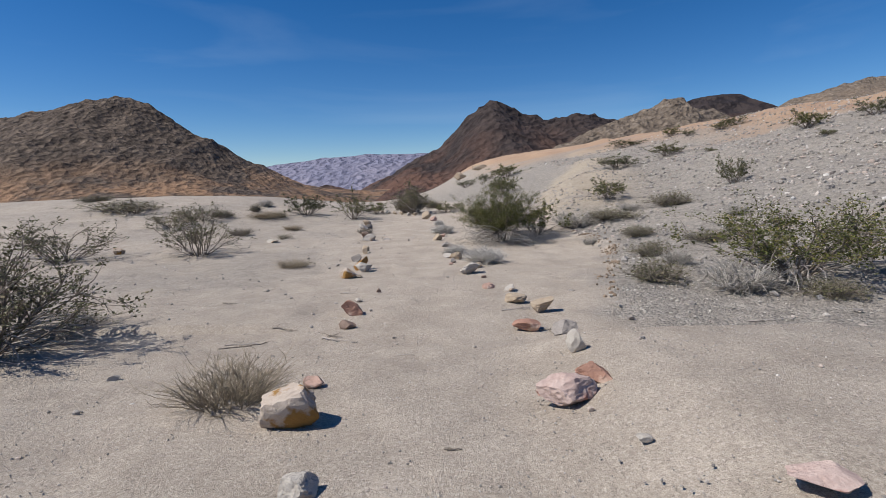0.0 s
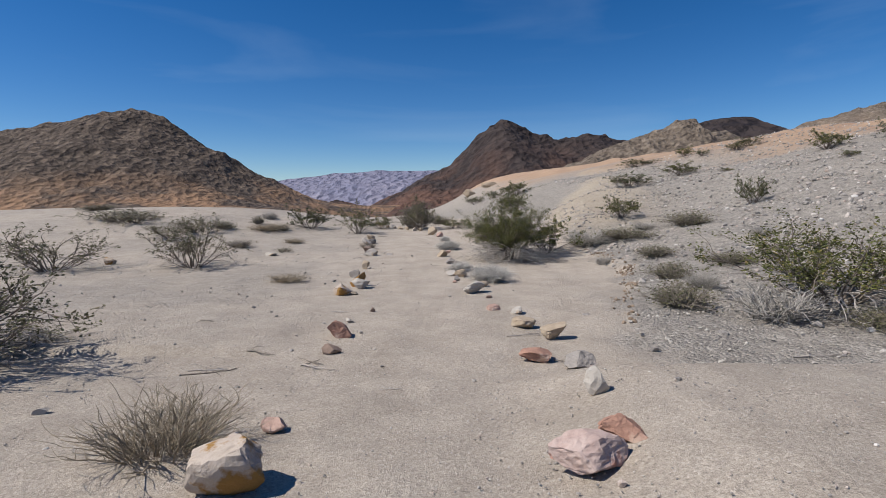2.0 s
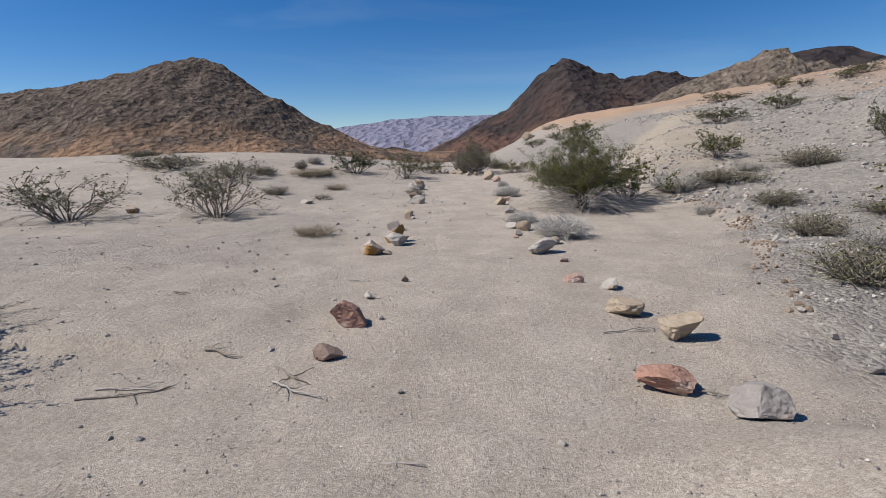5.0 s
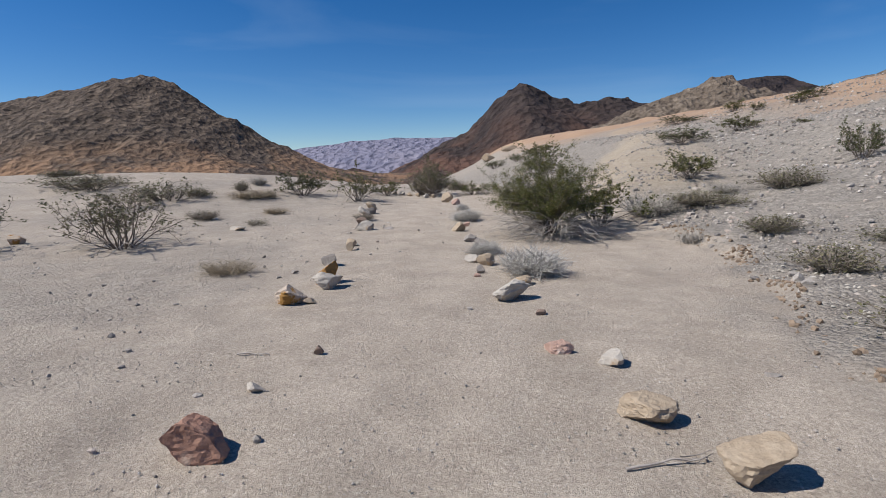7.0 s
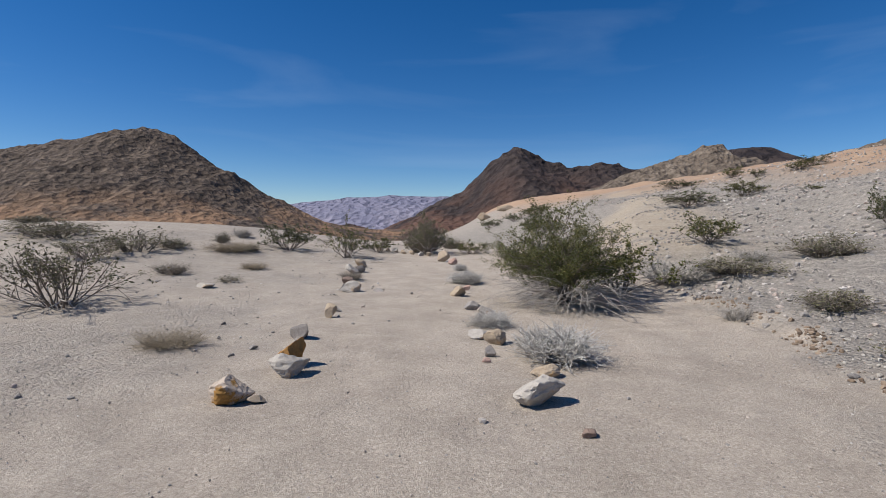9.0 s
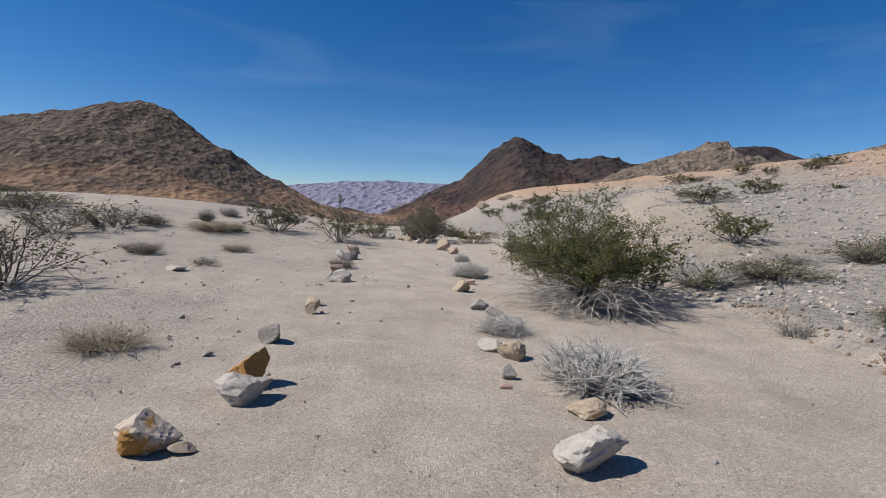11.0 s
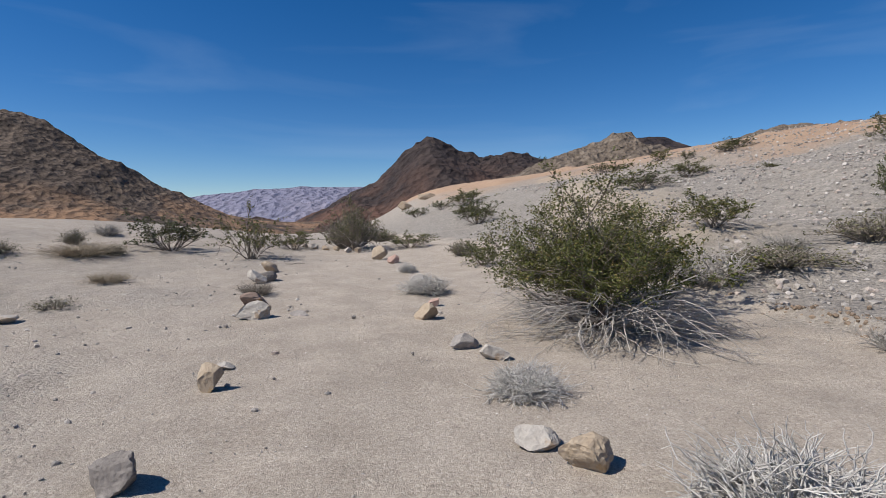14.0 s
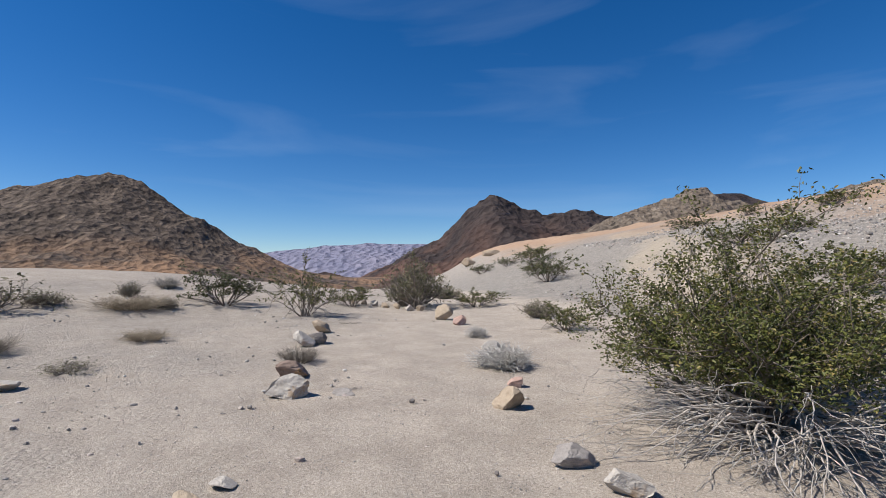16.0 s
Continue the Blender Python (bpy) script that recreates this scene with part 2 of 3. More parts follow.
pale_mask = 0.45 * smooth(0.0, 0.5, fbm(GX * 0.25, GY * 0.25, 3, 33) + 0.22) * smooth(0.2, 1.0, GX - 0.30 * (GY - 24) - 3.8) * (1 - smooth(3, 7, GX - 0.30 * (GY - 24) - 3.8)) * smooth(17, 20, GY) * (1 - smooth(60, 80, GY))
red_mask = 0.95 * smooth(3.0, 5.2, slope_at(GX, GY) + 2.5 * fbm(GX * 0.05, GY * 0.12, 3, 44)) * (GX > 0) * (1 - smooth(140, 190, GY))
far_mask = smooth(110, 200, away) * (1 - 1.0 * smooth(3.0, 6.0, slope_at(GX, GY)) * (GY < 170) * (GX > 0))
ground = new("ground", grid_mesh("ground", gx, gy, GZ, (("gravel", gravel_mask), ("pale", pale_mask), ("red", red_mask), ("far", far_mask))))
ground.data.materials.append(GROUND)
tagged(ground, "pale sandy desert wash with gravel banks beside it", "ground", kind="structure")


# ---- hills ----
def hill(name, label, material, skyline, y0, front, back, foot, rough_size, rough_high, nx, ny, seed, soil_top, buckle=0.0):
    """A ridge along x whose crest follows skyline [(x, z)...] at y0, falling to foot over front and back metres."""
    sx, sz = np.array(skyline, float).T
    xs = np.linspace(sx[0], sx[-1], nx)
    ys = np.concatenate([np.linspace(y0 - front, y0, ny), np.linspace(y0, y0 + back, ny // 3)[1:]])
    X, Y = np.meshgrid(xs, ys)
    bend = buckle * fbm(Y / (front * 0.4), X * 0, 2, seed + 9)
    crest = np.interp(X + bend * np.abs(Y - y0), sx, sz) - foot
    d = np.where(Y < y0, (y0 - Y) / front, (Y - y0) / back)
    shape = np.clip(1 - d, 0, 1) ** 1.15
    shape = 0.82 * shape + 0.18 * (np.cos(np.clip(d, 0, 1) * math.pi) * 0.5 + 0.5)
    r = ridged(X / rough_size, Y / rough_size, 6, seed)
    gul = ridged(X / (rough_size * 3.1), Y / (rough_size * 9), 3, seed + 30)
    Z = foot + crest * shape + rough_high * (r * 0.8 + gul * 0.9) * np.clip(crest * shape / (4 * rough_high), 0, 1)
    soil = np.clip(1.25 - (Z - foot) / soil_top, 0, 1)
    ob = new(name, grid_mesh(name, xs, ys, Z, (("soil", soil),)))
    ob.data.materials.append(material)
    return tagged(ob, label, "hill", kind="structure")


hill("hill_1", "brown rocky hill of broken weathered boulders", HILL,
     [(-330.0, 5.7), (-250.0, 12.7), (-200.0, 18.7), (-134.8, 23.0), (-110.7, 27.4), (-98.6, 29.6), (-90.5, 29.5), (-84.5, 26.2), (-77.5, 20.6), (-65.4, 13.0), (-55.4, 7.0), (-45.4, 1.6), (-32.4, -3.0), (-24.4, -6.0)],
     155, 62, 90, -0.4, 9.0, 2.0, 420, 220, 3, 9, 0.25)
hill("hill_2", "dark volcanic peak with reddish lower slopes", PEAK,
     [(-333.0, -29.9), (-227.8, -0.8), (-162.8, -13.4), (-72.5, 25.8), (-2.2, 57.2), (15.9, 73.1), (53.3, 109.5), (82.6, 131.5), (99.0, 138.5), (132.7, 131.2), (198.5, 107.5), (228.6, 112.2), (260.7, 119.0), (298.6, 113.6), (338.4, 100.2), (477.9, 74.9), (696.6, 32.9)],
     1007, 420, 500, -39.9, 80, 17, 300, 160, 5, 120, 0.3)
hill("hill_3", "small rocky outcrop on the ridge", KNOB,
     [(15.8, 4.6), (26.8, 9.0), (36.9, 12.9), (41.9, 14.6), (43.9, 15.6), (47.4, 15.7), (48.5, 14.2), (53.9, 13.3), (59.8, 10.2)],
     103, 22, 25, 4.1, 3.2, 0.9, 160, 100, 8, 3, 0.2)
hill("hill_4", "low dark hill behind the red ridge", KNOB,
     [(124.6, 20.8), (144.7, 29.6), (157.8, 33.5), (171.9, 37.4), (194.8, 37.2), (239.9, 43.8), (310.0, 45.2), (390.0, 25.2)],
     215, 90, 90, 9.3, 9, 2.0, 160, 80, 12, 20, 0.2)
hill("hill_5", "low dark hill behind the red ridge", PEAK,
     [(134.6, 37.6), (149.7, 44.5), (157.8, 46.4), (175.8, 46.2), (185.6, 40.1), (199.5, 34.0)],
     310, 60, 60, 26.2, 25, 2.0, 80, 40, 14, 5)
# far range; its material carries the valley haze as colour
hill("backdrop", "far mountain range across the valley, lavender from painted haze", RANGE,
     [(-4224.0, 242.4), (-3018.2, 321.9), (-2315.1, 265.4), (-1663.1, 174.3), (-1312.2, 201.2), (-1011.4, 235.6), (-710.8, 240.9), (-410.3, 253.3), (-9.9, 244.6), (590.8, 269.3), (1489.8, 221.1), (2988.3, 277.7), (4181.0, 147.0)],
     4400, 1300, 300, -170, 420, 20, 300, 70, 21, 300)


# ---- where things stand: x, y, width, height ----
GREEN_LEFT = [
    (-3.79, 5.54, 1.56, 1.41),
]
DRY = [
    (-1.29, 4.08, 0.85, 0.51), (-6.76, 18.13, 0.92, 0.43), (-3.11, 11.9, 0.86, 0.3), (-7.34, 22.51, 1.75, 0.5),
    (-2.44, 17.94, 0.59, 0.36), (-5.34, 19.53, 0.8, 0.3),
]
SPARSE = [
    (-6.36, 14.29, 1.76, 1.52), (-9.35, 13.37, 2.18, 1.45), (-9.77, 19.49, 1.64, 0.83),
]
TWIGGY = [
    (-13.11, 22.52, 2.2, 0.61), (-4.23, 6.73, 0.71, 0.2), (-9.6, 21.19, 1.67, 0.83), (-14.19, 23.3, 2.45, 0.58),
    (-4.99, 17.34, 0.46, 0.21),
]
GREEN_RIGHT = [
    (5.38, 8.17, 1.93, 1.32),
]
GREY = [
    (3.46, 8.39, 0.78, 0.33), (4.26, 7.56, 0.87, 0.43), (5.12, 7.04, 0.57, 0.22), (4.38, 10.95, 0.7, 0.3),
    (4.33, 9.63, 0.51, 0.26), (6.06, 11.95, 0.78, 0.21), (5.0, 13.27, 0.74, 0.26), (7.74, 13.81, 0.53, 0.27),
    (-17.02, 26.03, 1.14, 0.28), (-1.46, 26.4, 1.4, 1.17), (4.29, 16.75, 1.22, 0.49), (5.53, 16.79, 1.22, 0.31),
    (7.47, 17.15, 1.07, 0.44), (3.96, 13.59, 0.47, 0.21), (-8.97, 22.09, 0.63, 0.31), (-8.32, 23.91, 0.44, 0.37),
    (-8.59, 26.19, 0.68, 0.34), (-6.86, 22.91, 0.41, 0.25), (1.62, 22.74, 0.69, 0.38), (6.38, 17.68, 0.68, 0.25),
    (-0.4, 31.73, 0.94, 0.47),
]
FAR = [
    (18.26, 26.36, 1.68, 1.18), (20.28, 24.83, 1.3, 0.99), (16.52, 22.72, 0.72, 0.38), (21.98, 39.66, 1.49, 0.85),
    (19.3, 43.89, 1.42, 1.04), (18.89, 40.14, 0.87, 0.61), (20.85, 39.1, 1.47, 0.77), (16.15, 45.53, 2.53, 0.84),
    (13.93, 27.19, 0.69, 0.28), (4.28, 48.81, 1.42, 0.94), (13.77, 32.0, 1.7, 1.0), (9.78, 28.8, 2.2, 0.8),
    (5.78, 46.0, 2.6, 1.5), (2.44, 50.0, 1.6, 1.0), (4.31, 38.0, 1.4, 0.9),
]
GREEN = [
    (3.0, 16.0, 1.45, 1.3),
    (10.92, 19.65, 1.04, 1.29), (0.41, 25.98, 1.37, 0.64), (6.22, 19.35, 1.33, 0.98), (-6.05, 24.19, 1.63, 1.3),
    (-3.09, 25.59, 1.08, 0.8), (1.7, 20.63, 0.91, 0.68), (4.05, 33.35, 1.78, 1.57),
]
PALE = [
    (1.07, 11.46, 0.82, 0.44), (0.5, 13.28, 0.57, 0.24), (0.17, 17.64, 0.7, 0.35), (0.04, 20.19, 0.33, 0.24),
]
TALL = [
    (-3.67, 22.87, 1.48, 1.78), (-1.25, 25.43, 1.4, 2.14),
]
ROCK_OCHRE = [
    (-0.75, 3.68, 0.35, 0.24), (-1.61, 10.01, 0.35, 0.19), (-8.71, 14.58, 0.28, 0.19),
]
ROCK_PINK = [
    (-0.79, 4.41, 0.17, 0.08), (0.88, 8.47, 0.21, 0.1), (0.35, 11.27, 0.08, 0.05), (0.19, 16.61, 0.17, 0.1),
    (-0.23, 21.87, 0.28, 0.2),
]
ROCK_WHITE = [
    (-1.4, 10.74, 0.34, 0.2),
    (-0.46, 2.85, 0.19, 0.1), (1.25, 4.66, 0.16, 0.18), (1.15, 3.0, 0.08, 0.03), (-2.52, 4.74, 0.1, 0.05),
    (-1.03, 7.83, 0.12, 0.05), (0.67, 10.14, 0.39, 0.2), (1.18, 8.26, 0.17, 0.09), (2.42, 7.01, 0.05, 0.04),
    (2.46, 7.48, 0.07, 0.04), (-1.86, 14.27, 0.15, 0.05), (0.31, 12.43, 0.26, 0.1), (-5.17, 16.59, 0.38, 0.11),
    (-2.11, 16.33, 0.41, 0.21), (-2.69, 19.17, 0.31, 0.24), (0.48, 14.18, 0.26, 0.13), (-1.43, 24.89, 0.24, 0.17),
    (-2.5, 25.79, 0.22, 0.16), (0.15, 18.9, 0.29, 0.13),
]
ROCK_ROSE = [
    (0.97, 3.71, 0.35, 0.16), (1.55, 2.4, 0.22, 0.08),
]
ROCK_RED = [
    (1.19, 3.92, 0.24, 0.13), (-1.0, 7.13, 0.3, 0.19), (1.11, 6.25, 0.31, 0.11),
]
ROCK_GREY = [
    (1.46, 5.91, 0.25, 0.16), (2.38, 6.53, 0.08, 0.04), (2.05, 7.99, 0.09, 0.03), 
    (0.4, 11.52, 0.11, 0.12), (0.27, 14.62, 0.28, 0.14), (-2.14, 11.77, 0.09, 0.05), (-1.55, 16.36, 0.23, 0.06),
]
ROCK_BROWN = [
    (-0.93, 6.47, 0.19, 0.11), (-0.81, 8.44, 0.07, 0.06), (0.89, 9.46, 0.1, 0.05), (-2.29, 17.11, 0.37, 0.18),
]
ROCK_TAN = [
    (1.18, 7.52, 0.28, 0.11), (1.45, 7.02, 0.28, 0.15), (-1.37, 9.99, 0.13, 0.06), (0.86, 10.87, 0.25, 0.1),
    (-1.8, 13.71, 0.17, 0.21), (0.48, 12.13, 0.25, 0.17), (0.01, 15.83, 0.28, 0.21), (-2.75, 20.53, 0.32, 0.23),
    (-0.53, 22.83, 0.38, 0.34), (-1.13, 24.8, 0.21, 0.16), (-1.81, 25.35, 0.2, 0.15), (-2.14, 25.49, 0.22, 0.14),
    (-2.82, 26.0, 0.19, 0.15), (-3.13, 26.22, 0.2, 0.15),
]
ROCK_BLOCK = [
    (-1.5, 11.08, 0.29, 0.28),
]
ROCK_DARK = [
    (-1.8, 12.31, 0.27, 0.18), (-2.78, 12.3, 0.05, 0.03), (-3.15, 13.19, 0.06, 0.04), (-2.54, 19.38, 0.29, 0.18),
    (-0.86, 16.04, 0.05, 0.04), (-0.24, 14.46, 0.03, 0.03),
]
STICKS = [
    (-1.96, 5.93, 0.31), (-1.03, 6.31, 0.4), (-0.19, 5.33, 0.17), (0.24, 3.22, 0.09),
    (3.81, 6.26, 0.46), (-1.9, 5.81, 0.44), (-0.97, 6.03, 0.36), (-1.65, 6.52, 0.31),
    (-1.3, 8.47, 0.22), (-2.84, 7.79, 0.24), (1.1, 7.06, 0.35), (1.35, 6.16, 0.14),
    (-1.55, 16.45, 0.21), (-2.43, 21.81, 0.51),
]


# ---- building blocks ----
def part(name, data, material, parent, label=""):
    """One mesh object under a thing or a part."""
    ob = new(name, data)
    if material and not data.materials:
        data.materials.append(material)
    ob.parent = parent
    return tagged(ob, label)


def mesh_of(name, verts, faces, smooth_faces=False):
    me = bpy.data.meshes.new(name)
    me.from_pydata([tuple(v) for v in verts], [], [tuple(int(i) for i in f) for f in faces])
    if smooth_faces:
        me.polygons.foreach_set("use_smooth", np.ones(len(me.polygons), dtype=bool))
    me.update()
    return me


def tubes(name, lines, sides=4):
    """Tapering tubes along lines of (points, first radius, last radius)."""
    verts, faces, n = [], [], 0
    ring = [(math.cos(2 * math.pi * k / sides), math.sin(2 * math.pi * k / sides)) for k in range(sides)]
    for points, r0, r1 in lines:
        p = np.asarray(points, float)
        m = len(p)
        way = np.gradient(p, axis=0)
        way /= np.linalg.norm(way, axis=1)[:, None] + 1e-9
        side = np.cross(way, (0.31, 0.22, 0.92))
        side /= np.linalg.norm(side, axis=1)[:, None] + 1e-9
        up = np.cross(side, way)
        r = np.linspace(r0, r1, m)[:, None]
        for c, s in ring:
            verts.append(p + r * (c * side + s * up))
        base = n
        for k in range(sides):
            k2 = (k + 1) % sides
            for i in range(m - 1):
                faces.append((base + k * m + i, base + k2 * m + i, base + k2 * m + i + 1, base + k * m + i + 1))
        faces.append([base + k * m + m - 1 for k in range(sides)])
        n += sides * m
    return mesh_of(name, np.concatenate(verts), faces, True)


def limb(rng, start, way, length, steps, wander, lift):
    """A crooked line that leaves start along way, bending by wander and rising by lift."""
    p, w = np.array(start, float), np.array(way, float)
    w /= np.linalg.norm(w) + 1e-9
    out = [p.copy()]
    for _ in range(steps):
        w = w + rng.normal(0, wander, 3) + np.array([0, 0, lift])
        w /= np.linalg.norm(w) + 1e-9
        p = p + w * length / steps
        out.append(p.copy())
    return np.array(out), w


def leaves_mesh(name, places, size, rng):
    """Small folded leaves, two faces each, turned at random."""
    c = np.asarray(places)
    n = len(c)
    a = rng.normal(0, 1, (n, 3)) + (0, 0, 0.5)
    a /= np.linalg.norm(a, axis=1)[:, None]
    b = np.cross(a, rng.normal(0, 1, (n, 3)))
    b /= np.linalg.norm(b, axis=1)[:, None] + 1e-9
    s = size * rng.uniform(0.6, 1.35, (n, 1))
    k = np.cross(a, b) * s * 0.16
    v = np.stack([c - a * s * 0.5, c + b * s * 0.27 + k, c + a * s * 0.5, c - b * s * 0.27 + k], 1).reshape(-1, 3)
    f = []
    for i in range(n):
        f += [(4 * i, 4 * i + 1, 4 * i + 2), (4 * i, 4 * i + 2, 4 * i + 3)]
    return mesh_of(name, v, f)


def bark_material(name, low, high):
    n = Nodes(name, 0.85)
    n.local()
    per = n.add("ShaderNodeNewGeometry").outputs["Random Per Island"]
    colour = n.mix(0.5, n.ramp(n.noise(26, 4), (0.3, low), (0.7, high)), n.ramp(per, (0.0, low), (1.0, high)))
    return n.done(colour, n.noise(90, 3), 0.004, 0.6)


def leaf_material(name, low, high, dry):
    n = Nodes(name, 0.55)
    per = n.add("ShaderNodeNewGeometry").outputs["Random Per Island"]
    colour = n.ramp(per, (0.0, low), (0.6, high), (0.86, high), (0.95, dry))
    n.bsdf.inputs["Specular IOR Level"].default_value = 0.35
    return n.done(colour)


BARK = bark_material("grey_brown_bark", (0.085, 0.07, 0.058), (0.24, 0.20, 0.17))
DEAD = bark_material("bleached_dead_wood", (0.20, 0.175, 0.155), (0.56, 0.51, 0.46))
STRAW = bark_material("dry_straw_stems", (0.17, 0.14, 0.105), (0.42, 0.35, 0.26))
PALE_TWIG = bark_material("pale_brittle_twigs", (0.24, 0.225, 0.205), (0.66, 0.63, 0.59))
ASH = bark_material("ash_grey_twigs", (0.17, 0.155, 0.14), (0.50, 0.465, 0.42))
DUSK = bark_material("dark_dry_twigs", (0.10, 0.085, 0.07), (0.31, 0.27, 0.225))
LEAF = leaf_material("olive_green_leaves", (0.03, 0.04, 0.009), (0.105, 0.11, 0.022), (0.22, 0.17, 0.06))
LEAF_DULL = leaf_material("dusty_grey_green_leaves", (0.07, 0.07, 0.035), (0.15, 0.14, 0.07), (0.24, 0.20, 0.12))
LEAF_DARK = leaf_material("dark_green_leaves", (0.035, 0.045, 0.015), (0.085, 0.095, 0.03), (0.15, 0.12, 0.05))


def creosote(name, label, seed, stems=18, boughs=5, twigs=3, leaf=LEAF, per_twig=14, leaf_size=0.03, skirt=0, open_way=0.75, stalks=0, thick=0.012, bare=0.22, skirt_at=(0, 0)):
    """A desert shrub of unit height and width: many stems from one root, leaves towards the tips, dead branches round the foot."""
    rng = np.random.default_rng(seed)
    thing = new(name)
    fine, spots = [], []
    for i in range(stems):
        wood = []
        turn = 2 * math.pi * (i + rng.uniform(-0.4, 0.4)) / stems * 2.0
        lean = open_way * rng.uniform(0.1, 1.0)
        way = (math.cos(turn) * lean, math.sin(turn) * lean, 1.0)
        size = rng.uniform(0.62, 0.95) / math.sqrt(1 + 0.3 * lean)
        if i < stalks:
            size, way = size * 1.35, (way[0] * 0.4, way[1] * 0.4, 1)
        line, _ = limb(rng, (0.05 * math.cos(turn), 0.05 * math.sin(turn), -0.05), way, size, 9, 0.13, 0.015)
        wood.append((line, thick * rng.uniform(0.6, 1.1), thick * 0.25))
        for _ in range(boughs):
            at = rng.integers(3, 9)
            w = line[at] - line[at - 1]
            w = w / np.linalg.norm(w) + rng.normal(0, 0.55, 3)
            bough, _ = limb(rng, line[at], w, rng.uniform(0.16, 0.36), 5, 0.2, 0.05)
            wood.append((bough, thick * 0.36, thick * 0.14))
            for _ in range(twigs):
                at2 = rng.integers(1, 6)
                w2 = bough[at2] - bough[at2 - 1]
                w2 = w2 / (np.linalg.norm(w2) + 1e-9) + rng.normal(0, 0.6, 3)
                twig, _ = limb(rng, bough[at2], w2, rng.uniform(0.07, 0.17), 3, 0.25, 0.06)
                fine.append((twig, thick * 0.15, thick * 0.07))
                if twig[-1][2] > bare:
                    full = int(per_twig * rng.uniform(0.35, 1.5))
                    f = rng.uniform(0.1, 1.1, (full, 1))
                    spots.append(twig[0] + (twig[-1] - twig[0]) * f + rng.normal(0, 0.016, (full, 3)))
        part("branch", tubes("branch", wood, 5), BARK, thing)
    tagged(part("twig_tangle", tubes("twig_tangle", fine, 3), BARK, thing), kind="stuff")
    if spots:
        part("foliage", leaves_mesh("foliage", np.concatenate(spots), leaf_size, rng), leaf, thing, "small leaves")["kind"] = "stuff"
    if skirt:
        frayed = []
        for i in range(skirt):
            turn = rng.uniform(0, 2 * math.pi)
            far = rng.uniform(0.28, 0.62)
            start = (skirt_at[0] * rng.uniform(0.3, 1) + 0.12 * math.cos(turn), skirt_at[1] * rng.uniform(0.3, 1) + 0.12 * math.sin(turn), rng.uniform(0.02, 0.22))
            line, w = limb(rng, start, (math.cos(turn), math.sin(turn), rng.uniform(0.0, 0.75)), far, 10, 0.16, -0.085)
            line[:, 2] = np.maximum(line[:, 2], 0.012 + rng.uniform(0, 0.03))
            part("dead_branch", tubes("dead_branch", [(line, thick * rng.uniform(0.35, 0.95), thick * 0.16)], 5), DEAD, thing, "bleached dead branch")
            for _ in range(6):
                at = rng.integers(4, 11)
                w = line[at] - line[at - 1]
                w = w / (np.linalg.norm(w) + 1e-9) + rng.normal(0, 0.5, 3)
                tw, _ = limb(rng, line[at], w, rng.uniform(0.07, 0.2), 5, 0.28, -0.06)
                tw[:, 2] = np.maximum(tw[:, 2], 0.006)
                frayed.append((tw, thick * 0.2, thick * 0.08))
        tagged(part("dead_twig_tangle", tubes("dead_twig_tangle", frayed, 3), ASH, thing), kind="stuff")
    return tagged(thing, label, "shrub")


def tuft(name, label, seed, stems, material, spread_way, forks, wander, lift, thick=0.009, leaf=None):
    """A low dry shrub of unit height and width, of thin forking stems."""
    rng = np.random.default_rng(seed)
    thing = new(name)
    main, fine, spots = [], [], []
    for i in range(stems):
        turn, lean = rng.uniform(0, 2 * math.pi), spread_way * math.sqrt(rng.uniform(0, 1))
        foot = (0.14 * lean * math.cos(turn), 0.14 * lean * math.sin(turn), -0.04)
        size = rng.uniform(0.45, 0.9) / (1 + 0.12 * lean)
        line, w = limb(rng, foot, (lean * math.cos(turn) * 0.62, lean * math.sin(turn) * 0.62, 1.0), size * 0.75, 6, wander, lift)
        line[:, 2] = np.maximum(line[:, 2], -0.04)
        main.append((line, thick * rng.uniform(0.6, 1.2), thick * 0.4))
        for _ in range(forks):
            at = rng.integers(2, 7)
            w = line[at] - line[at - 1]
            w = w / (np.linalg.norm(w) + 1e-9) + rng.normal(0, 0.5, 3)
            tw, _ = limb(rng, line[at], w, rng.uniform(0.12, 0.34), 4, wander * 1.3, lift)
            tw[:, 2] = np.maximum(tw[:, 2], -0.02)
            fine.append((tw, thick * 0.42, thick * 0.2))
            if leaf:
                spots.append(tw[-1] + rng.normal(0, 0.03, (leaf, 3)))
    tagged(part("stem_tangle", tubes("stem_tangle", main, 4), material, thing), kind="stuff")
    tagged(part("twig_tangle", tubes("twig_tangle", fine, 3), material, thing), kind="stuff")
    if leaf:
        part("foliage", leaves_mesh("foliage", np.concatenate(spots), 0.05, rng), LEAF_DULL, thing, "sparse dusty leaves")["kind"] = "stuff"
    return tagged(thing, label, "shrub")


spin = random.Random(5)


def stand(x, y, w, h, sink=0.0):
    """The pose of a unit shrub at a place on the ground, w wide and h high, turned at random."""
    z = float(ground_z(x, y)) - sink
    return pose(x, y, z, 0, 0, spin.uniform(0, 360)) @ Matrix.Diagonal((w, w, h, 1))


def plant(kinds, rows, group, label="", swell=1.0, lift=1.0):
    for i, (x, y, w, h) in enumerate(rows):
        made = copy_thing(kinds[i % len(kinds)], stand(x, y, w * swell, h * swell * lift, 0.01))
        tagged(made, label, group=group)


def drop_kind(kinds):
    for ob in kinds:
        for o in (*ob.children_recursive, ob):
            bpy.data.objects.remove(o)


